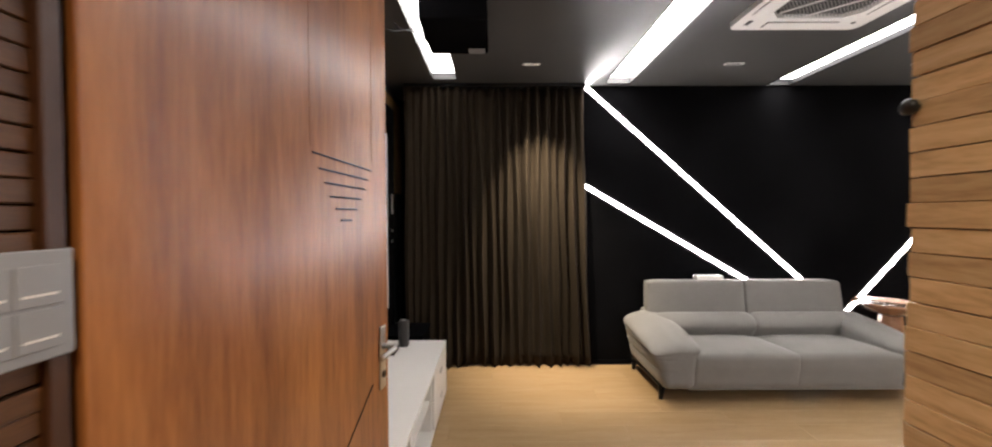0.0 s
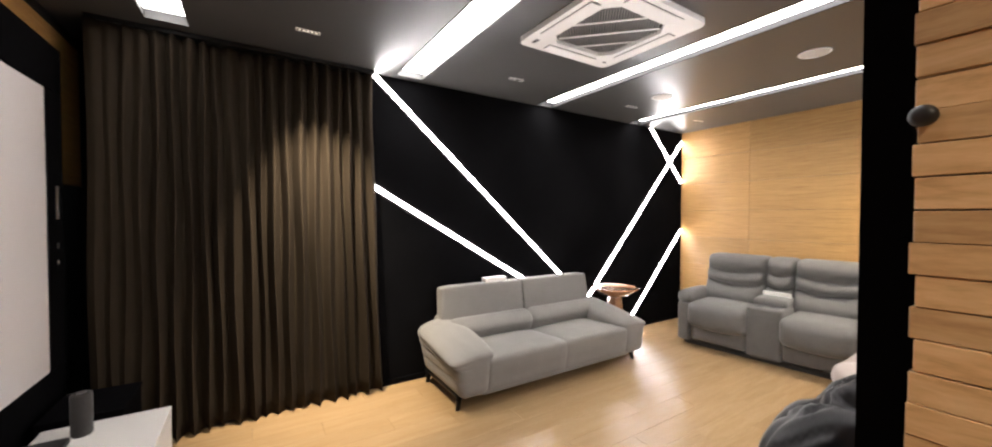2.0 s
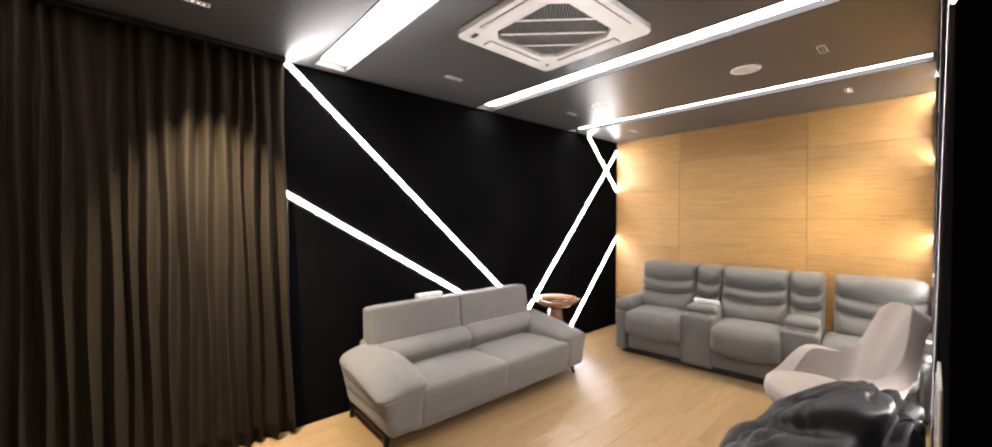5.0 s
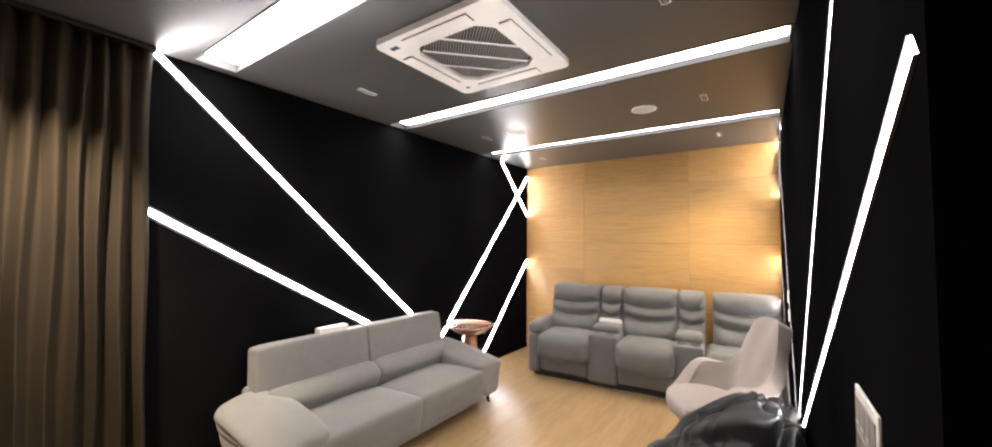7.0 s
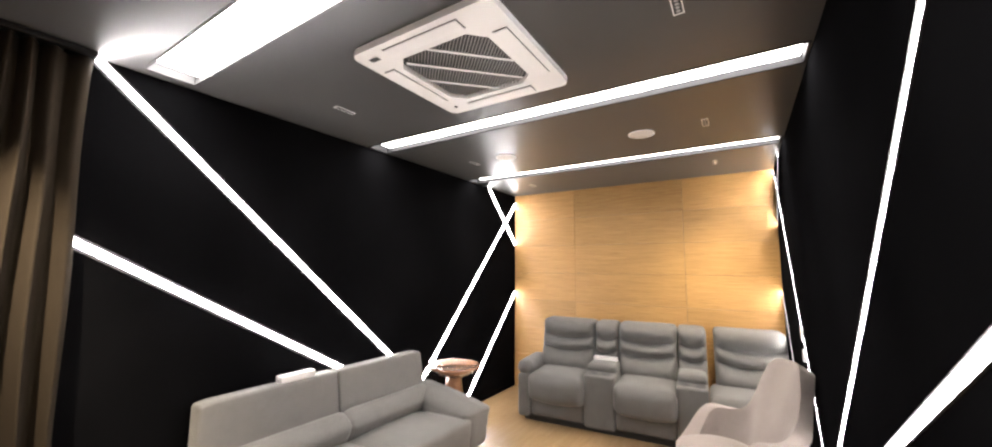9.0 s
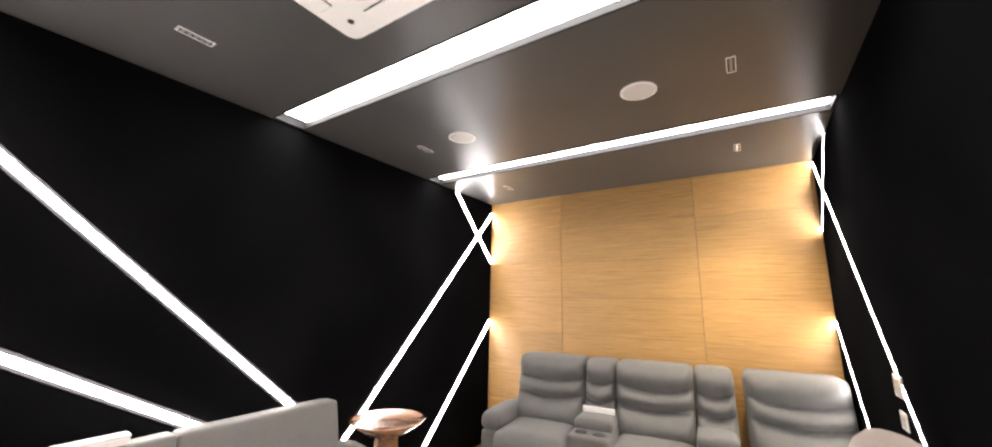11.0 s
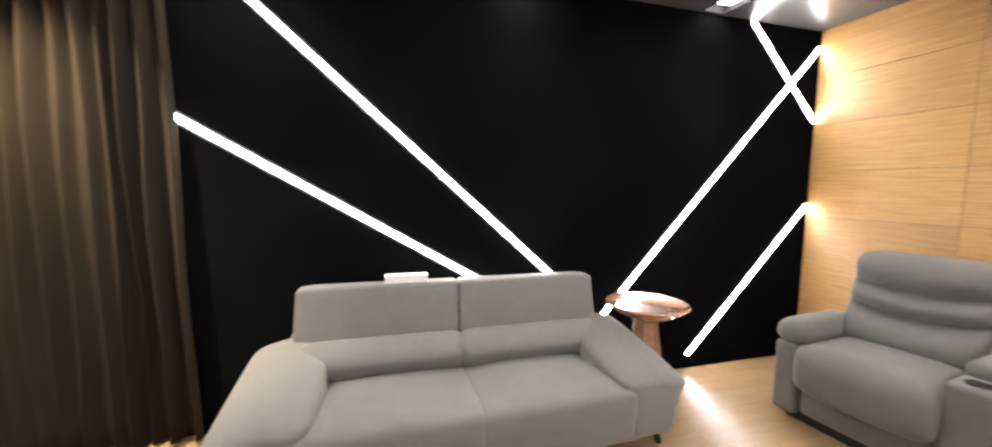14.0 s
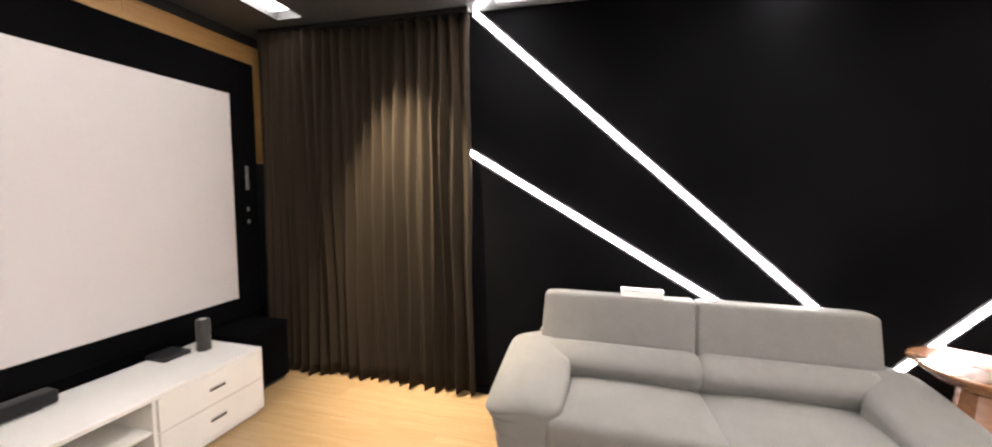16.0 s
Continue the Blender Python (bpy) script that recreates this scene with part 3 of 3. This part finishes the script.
        lo, hi = sorted((sx * 0.79, sx * 1.1))
        part("armrest", cushion((lo, -0.43, 0.12), (hi, 0.33, 0.575), 0.07, (8, 12, 22), arm), SOFA_CLOTH, t, "", True)
    part("backboard", cushion((-0.95, 0.27, 0.2), (0.95, 0.36, 0.6), 0.03, (6, 2, 4)), SOFA_CLOTH, t, "", True)
    for lx in (-1.01, 1.04):
        k = 1 if lx > 0 else -1
        part("leg_rail", box((lx - 0.03, -0.31, 0.1), (lx + 0.03, 0.34, 0.122), 0.004, 1), DARK_METAL, t, "black metal side rail")
        for ly in (-0.28, 0.33):
            part("leg", tube([(lx - k * 0.01, ly + 0.01, 0.11), (lx + k * 0.015, ly - 0.015, 0.0)], [0.026, 0.017], 10), DARK_METAL, t, "black tapered leg", True)


sofa()
t = thing("white_box", "small white box lying on top of the sofa back", "box", (3.07, 4.37, 0.862))
part("body", box((-0.125, -0.035, 0), (0.125, 0.035, 0.032), 0.004, 2), WHITE_LACQUER, t)
part("lid", box((-0.126, -0.036, 0.0322), (0.126, 0.036, 0.045), 0.004, 2), WHITE_LACQUER, t)


# ---- side table ----
t = thing("side_table", "round walnut pedestal table with a dished top", "side table", (4.63, 4.18, 0))
part("tabletop", lathe([(0.06, 0.56), (0.17, 0.6), (0.262, 0.668), (0.27, 0.676), (0.266, 0.682), (0.255, 0.68), (0.235, 0.666), (0.05, 0.66)], 56), TABLE_WOOD, t, "", True)
part("pedestal", lathe([(0.15, 0.0), (0.15, 0.012), (0.14, 0.05), (0.108, 0.33), (0.085, 0.5), (0.08, 0.5605)], 8), TABLE_WOOD, t, "faceted tapering pedestal")


# ---- recliners ----
def back_shape(u, q):
    # rolls of stuffing that swell between sagging seams
    v = u.z * 0.5 + 0.5
    sag = 0.075 * (1 - u.y ** 2)
    seams = [0.0, 0.515 - sag, 0.735 - sag, 1.0]
    w = max(0, -u.x) ** 0.5 * (1 - u.y ** 10)
    for lo, hi, swell in zip(seams, seams[1:], (0.125, 0.088, 0.092)):
        if lo <= v <= hi:
            k = (v - lo) / (hi - lo)
            q.x -= swell * w * math.sin(math.pi * k ** 1.25) ** 0.65
    q.x += 0.03 * w * (1 - v)
    q.x += 0.14 * v + 0.006 * w * noise.noise((u.y * 3, v * 9, q.y))
    return q


def seat_shape(u, q):
    # crowned seat whose front roll droops in the middle
    q.z += 0.028 * max(0, u.z) * (1 - u.x ** 4) * (1 - u.y ** 4)
    front = max(0, -u.x)
    q.x -= 0.035 * front * (1 - u.z ** 2) * (1 - u.y ** 6)
    q.z -= 0.04 * front ** 2 * max(0, -u.z) * (1 - u.y ** 2)
    q.z += 0.006 * max(0, u.z) * noise.noise((q.x * 7, q.y * 7, 1.5))
    return q


def recliner():
    t = thing("recliner_sofa", "slate grey fabric three-seat recliner sofa with two cup-holder consoles", "recliner sofa", (5.965, 2.595, 0), 5.5)
    seats = [(0.565, 1.14), (-0.31, 0.24), (-1.17, -0.62)]
    consoles = [(0.245, 0.56), (-0.59, -0.315)]
    backs = [(0.55, 1.18), (0.285, 0.545), (-0.32, 0.28), (-0.6, -0.325), (-1.295, -0.67)]
    for y0, y1 in backs:
        narrow = y1 - y0 < 0.4
        part("backrest", cushion((-0.07 if not narrow else -0.05, y0, 0.42), (0.2, y1, 1.052), 0.05, (4, 12, 44), back_shape), RECLINER_CLOTH, t, "", True)
    for y0, y1 in seats:
        part("seat_cushion", cushion((-0.572, y0 - 0.018, 0.255), (0.05, y1 + 0.018, 0.515), 0.065, (10, 12, 6), seat_shape), RECLINER_CLOTH, t, "", True)
        part("footrest", cushion((-0.478, y0 - 0.008, 0.07), (-0.28, y1 + 0.008, 0.3), 0.035, (4, 8, 5), puffed(0, 0.025, 0)), RECLINER_CLOTH, t, "", True)
        part("frame", box((-0.3, y0 + 0.02, 0.03), (0.2, y1 - 0.02, 0.3)), DARK_PLASTIC, t, "dark under-frame")
    for y0, y1 in consoles:
        c = part("console", cushion((-0.5, y0, 0.05), (0.0, y1, 0.575), 0.03, (4, 4, 4)), RECLINER_CLOTH, t, "", True)
        part("console_lid", cushion((-0.32, y0 + 0.005, 0.56), (0.02, y1 - 0.005, 0.645), 0.035, (4, 4, 2), puffed(0.012)), RECLINER_CLOTH, t, "", True)
        for k in (-1, 1):
            cup = part("cup_holder", lathe([(0.046, 0.0), (0.048, 0.003), (0.04, 0.003), (0.038, -0.001)], 28), DARK_PLASTIC, c, "black cup holder")
            cup.location = (-0.405, (y0 + y1) / 2 + k * 0.068, 0.576)
    for y0, y1 in ((1.145, 1.31), (-1.31, -1.175)):
        part("arm_side", cushion((-0.5, y0 + 0.015, 0.05), (0.15, y1 - 0.015, 0.5), 0.03, (4, 3, 4)), RECLINER_CLOTH, t, "", True)
        part("arm_pad", cushion((-0.51, y0 - 0.02, 0.485), (0.08, y1, 0.635), 0.07, (6, 4, 3), puffed(0.01)), RECLINER_CLOTH, t, "", True)
    part("plinth", box((-0.42, -1.24, 0.0), (0.15, 1.24, 0.048)), DARK_PLASTIC, t, "dark recessed plinth")


recliner()
t = thing("white_card", "white folded card standing on the recliner console", "card", (5.825, 2.983, 0.652), 5.5)
part("card", box((-0.006, -0.13, 0), (0.006, 0.13, 0.045), 0.002, 1), WHITE_LACQUER, t)


# ---- armchair ----
def armchair():
    t = thing("lounge_armchair", "blush fabric shell armchair with a tall curved back", "armchair", (4.5, 1.74, 0), 24)
    bm = bmesh.new()
    n, rows = 48, 22
    grid = []
    for j in range(rows + 1):
        v = j / rows
        line = []
        for i in range(n + 1):
            a = -math.pi * 0.86 + 2 * math.pi * 0.86 * i / n
            side = abs(a) / (math.pi * 0.86)
            crest = 0.40 / (1 + (abs(a) / 0.6) ** 6) + 0.215 / (1 + (abs(a) / 2.0) ** 12) + 0.03 + 0.035 * math.exp(-((abs(a) - 1.7) / 0.35) ** 2)
            z = 0.38 + crest * v + 0.02
            back = math.exp(-(a / 0.85) ** 2)
            r = 0.29 - 0.13 * back + 0.05 * v ** 1.5 * (1 - back) + (0.225 * v + 0.045 * v ** 6) * back + 0.03 * math.sin(math.pi * v) * (1 - back)
            line.append(bm.verts.new((math.sin(a) * r * 0.98, -math.cos(a) * r * 0.94, z)))
        grid.append(line)
    for a, b in zip(grid, grid[1:]):
        for i in range(n):
            bm.faces.new((a[i], a[i + 1], b[i + 1], b[i]))
    shell = part("shell", bm, CHAIR_CLOTH, t, "", True)
    mod = shell.modifiers.new("thick", "SOLIDIFY")
    mod.thickness, mod.offset = 0.095, 0
    mod = shell.modifiers.new("round", "BEVEL")
    mod.width, mod.segments = 0.045, 6

    def pan(u, q):
        r = math.hypot(u.x, u.y)
        if r > 1e-6:
            k = max(abs(u.x), abs(u.y)) / r
            q.x *= 0.35 + 0.65 * k
            q.y *= 0.35 + 0.65 * k
        q.z += max(0, u.z) * 0.03 * (1 - r * r * 0.5)
        return q
    part("seat", cushion((-0.3, -0.17, 0.36), (0.3, 0.36, 0.47), 0.05, (10, 10, 2), pan), CHAIR_CLOTH, t, "", True)
    part("underside", lathe([(0.1, 0.32), (0.27, 0.37), (0.29, 0.4)], 32), CHAIR_CLOTH, t, "", True)
    for sx in (-1, 1):
        for sy in (-1, 1):
            part("leg", tube([(sx * 0.14, sy * 0.14, 0.36), (sx * 0.25, sy * 0.25, 0.0)], [0.018, 0.011], 10), DARK_METAL, t, "slim black leg", True)


armchair()


# ---- bean bag ----
def bean_bag():
    t = thing("bean_bag", "slumped black leatherette bean bag on the floor", "bean bag", (3.46, 1.66, 0))
    bm = bmesh.new()
    bmesh.ops.create_uvsphere(bm, u_segments=120, v_segments=72, radius=1)
    for v in bm.verts:
        p = v.co.copy()
        up = p.z * 0.5 + 0.5
        r = 0.47 * (1 - 0.34 * max(0, p.z) ** 2) * (1 + 0.04 * math.sin(3 * math.atan2(p.y, p.x)))
        z = 0.28 + p.z * (0.6 if p.z > 0 else 0.28)
        q = Vector((p.x * r * 1.03 + 0.06 * max(0, p.z), p.y * r * 0.95 - 0.2 * max(0, p.z) ** 1.4, z))
        s1 = noise.noise((p.x * 1.2, p.y * 1.2, p.z * 1.2 + 4))
        s2 = abs(noise.noise((p.x * 1.5 + 3, p.y * 1.5, p.z * 1.3)))
        s3 = abs(noise.noise((p.x * 2.8 + p.y, p.y * 2.8 + 5, p.z * 2.0)))
        k = 0.07 * s1 * up - 0.08 * max(0, 0.24 - s2) / 0.24 * up - 0.03 * max(0, 0.15 - s3) / 0.15 * up
        q += p.normalized() * k
        q.z = max(q.z, 0.0)
        q.y = max(q.y, -0.335 + 0.02 * s1)
        v.co = q
    part("bag", bm, LEATHER, t, "", True)
    part("seam", tube([(0.1 * math.cos(a), 0.1 * math.sin(a), 0.72) for a in [0.6 * i for i in range(8)]], 0.004, 6), LEATHER, t, "", True)


bean_bag()


# ---- switches ----
SWITCH_GREY = paint("switch_silver_grey", (0.30, 0.31, 0.33), 0.35, 0.06, 200, 0.0001)


def switch_plate(name, at, turn, w, h, keys, label, body=WHITE_PLASTIC, key_finish=STEEL):
    t = thing(name, label, "switch", at, turn, "wall switches")
    part("plate", box((-w / 2, -0.0055, 0), (w / 2, 0, h), 0.002, 2), body, t)
    cols = keys
    for i in range(cols):
        x0 = -w / 2 + 0.012 + i * (w - 0.024) / cols
        x1 = x0 + (w - 0.024) / cols - 0.003
        for k in range(2):
            z0 = 0.014 + k * (h - 0.028) / 2
            key = part("rocker", box((x0, -0.0075, z0), (x1, -0.0056, z0 + (h - 0.028) / 2 - 0.004), 0.0008, 1), key_finish, t, "silver rocker")
            part("marker", box((x0 + 0.006, -0.0082, z0 + 0.012), (x1 - 0.006, -0.0076, z0 + 0.015)), WHITE_PLASTIC, key)


switch_plate("wall_switch", (2.24, D0, 1.14), 180, 0.2, 0.17, 4, "silver and white switch panel on the black wall")
switch_plate("wall_switch", (5.08, D0, 1.14), 180, 0.13, 0.1, 2, "small silver switch panel on the black wall")
switch_plate("wall_switch", (5.08, D0, 1.0), 180, 0.09, 0.08, 1, "small silver socket plate on the black wall")
switch_plate("wall_switch", (JL + 0.0148, 1.1, 1.31), 90, 0.18, 0.135, 3, "silver switch panel on the cedar slats", SWITCH_GREY, SWITCH_GREY)


# ---- door ----
def door():
    a, b = Vector((0.48, 1.2)), Vector((0.645, 2.12))
    turn = math.degrees(math.atan2(b.y - a.y, b.x - a.x))
    t = thing("door_leaf", "polished reddish teak door standing open with carved lines", "door", (a.x - 0.042, a.y + 0.008, 0), turn, "", "structure")
    L, th, hgt = 0.895, 0.042, 2.28
    # visible face is at local y = -th
    part("panel", box((0, -th, 0.008), (L, 0, hgt), 0.002, 1), DOOR_WOOD, t)
    for i, (x0, x1, z0, z1) in enumerate([(0.48, 0.782, 1.648, 1.634), (0.505, 0.76, 1.61, 1.602), (0.53, 0.737, 1.574, 1.57), (0.555, 0.713, 1.538, 1.538), (0.58, 0.69, 1.505, 1.505), (0.605, 0.66, 1.472, 1.472)]):
        part("carved_line", tube([(x0, -th - 0.0002, z0), (x1, -th - 0.0002, z1)], 0.0028, 6), DARK_METAL, t, "dark carved groove")
    for x in (0.472, 0.788):
        part("moulding", box((x - 0.002, -th - 0.0015, 1.66), (x + 0.002, -th, hgt - 0.1), 0.0006, 1), DOOR_WOOD, t)
    part("carved_line", tube([(0.52, -th - 0.0002, 0.72), (0.78, -th - 0.0002, 0.92)], 0.0028, 6), DARK_METAL, t, "dark carved groove")
    h = part("handle_plate", box((0.825, -th - 0.006, 0.88), (0.87, -th, 1.1), 0.004, 2), STEEL, t, "brushed steel handle plate")
    part("lever", tube([(0.848, -th - 0.004, 1.03), (0.848, -th - 0.05, 1.03), (0.83, -th - 0.058, 1.03), (0.73, -th - 0.058, 1.028)], 0.009, 10), STEEL, h, "lever handle", True)
    part("key_cylinder", lathe([(0.012, 0), (0.012, 0.004)], 16), DARK_METAL, h).matrix_basis = pose(0.848, -th - 0.006, 0.93, 90, 0, 0)


door()


# ---- pieces: slats, wall panels, floor planks ----
slat = as_mesh("slat", box((-0.006, -0.96, 0.0005), (0.006, 0.96, 0.0311), 0.0007, 1), SLAT_WOOD)
slat_shaded = as_mesh("slat", box((-0.006, -0.96, 0.0012), (0.006, 0.96, 0.0304), 0.0015, 1), SHADED_SLAT)
rng = random.Random(3)
for k in range(76):
    for wall, x in ((passage_right, JR - 0.007), (passage_left, JL - 0.003)):
        ob = new("slat", slat if wall is passage_right else slat_shaded)
        ob.parent = wall
        ob.matrix_basis = pose(x + rng.uniform(-0.002, 0.002), 0.225 + rng.uniform(-0.003, 0.003), 0.005 + k * 0.0318 + rng.uniform(-0.0004, 0.0004), rng.uniform(-0.04, 0.04), rng.uniform(-1.5, 1.5), 0)
solid("door_jamb", box((JL - 0.009, 1.164, 0.0), (JL + 0.014, 1.189, 2.3), 0.002, 1), JAMB_WOOD, "dark teak door jamb at the slatted wall")
t = thing("door_stop", "small round black door stop on the slats", "door stop", (JR - 0.013, 1.178, 1.62))
part("knob", lathe([(0.006, 0), (0.006, 0.004), (0.01, 0.007), (0.0105, 0.012), (0.006, 0.016)], 20), DARK_PLASTIC, t, "", True).matrix_basis = pose(0, 0, 0, 0, -90, 0)

ROWS_Z = [0.0, 0.08, 0.46, 0.84, 1.22, 1.6, 1.98, 2.36, H]
for y0, y1 in ((D0, 2.21), (2.21, 3.56), (3.56, D1)):
    for z0, z1 in zip(ROWS_Z, ROWS_Z[1:]):
        bm = box((W, y0 + 0.0018, z0 + 0.0013), (W + 0.0135, y1 - 0.0018, z1 - 0.0013), 0.001, 1)
        part("wall_panel", bm, WALL_OAK, wall_east)
for y0, y1 in ((D0, 2.4), (2.4, 3.6), (3.6, D1)):
    for z0, z1 in ((0.487, 1.22), (1.22, 1.98), (1.98, 2.36), (2.36, 2.665)):
        bm = box((-0.0195, y0 + 0.0015, z0 + 0.001), (-0.002, y1 - 0.0015, z1 - 0.001), 0.001, 1)
        part("wall_panel", bm, WALL_OAK, wall_west)

part("wall_panel", box((-0.0195, D1 + 0.002, 1.72), (-0.002, R1 - 0.002, 2.665), 0.001, 1), WALL_OAK, wall_west)

floor = solid("floor", box((-0.02, -0.8, -0.0115), (W, D1, -0.009)), DARK_PLASTIC, "light oak plank floor with a satin finish")
PL, PW = 1.22, 0.19
made_planks = {}


def plank(x0, x1, y0, y1):
    key = (round(x1 - x0, 3), round(y1 - y0, 3))
    if key not in made_planks:
        made_planks[key] = as_mesh("plank", box((0.0004, 0.0004, -0.0088), (key[0] - 0.0004, key[1] - 0.0004, 0.0), 0.0007, 1), FLOOR)
    ob = new("plank", made_planks[key])
    ob.parent = floor
    ob.location = (x0, y0, 0)


row = 0
y = -0.8
while y < D1 - 0.02:
    x = -0.02 - (row * 0.43 % PL)
    y1 = min(y + PW, D1)
    left, right = (-0.02, W) if y1 > D0 else (JL, JR)
    while x < right - 0.01:
        x0, x1 = max(x, left), min(x + PL, right)
        if x1 - x0 > 0.02:
            plank(x0, x1, y, y1)
        x += PL
    y += PW
    row += 1
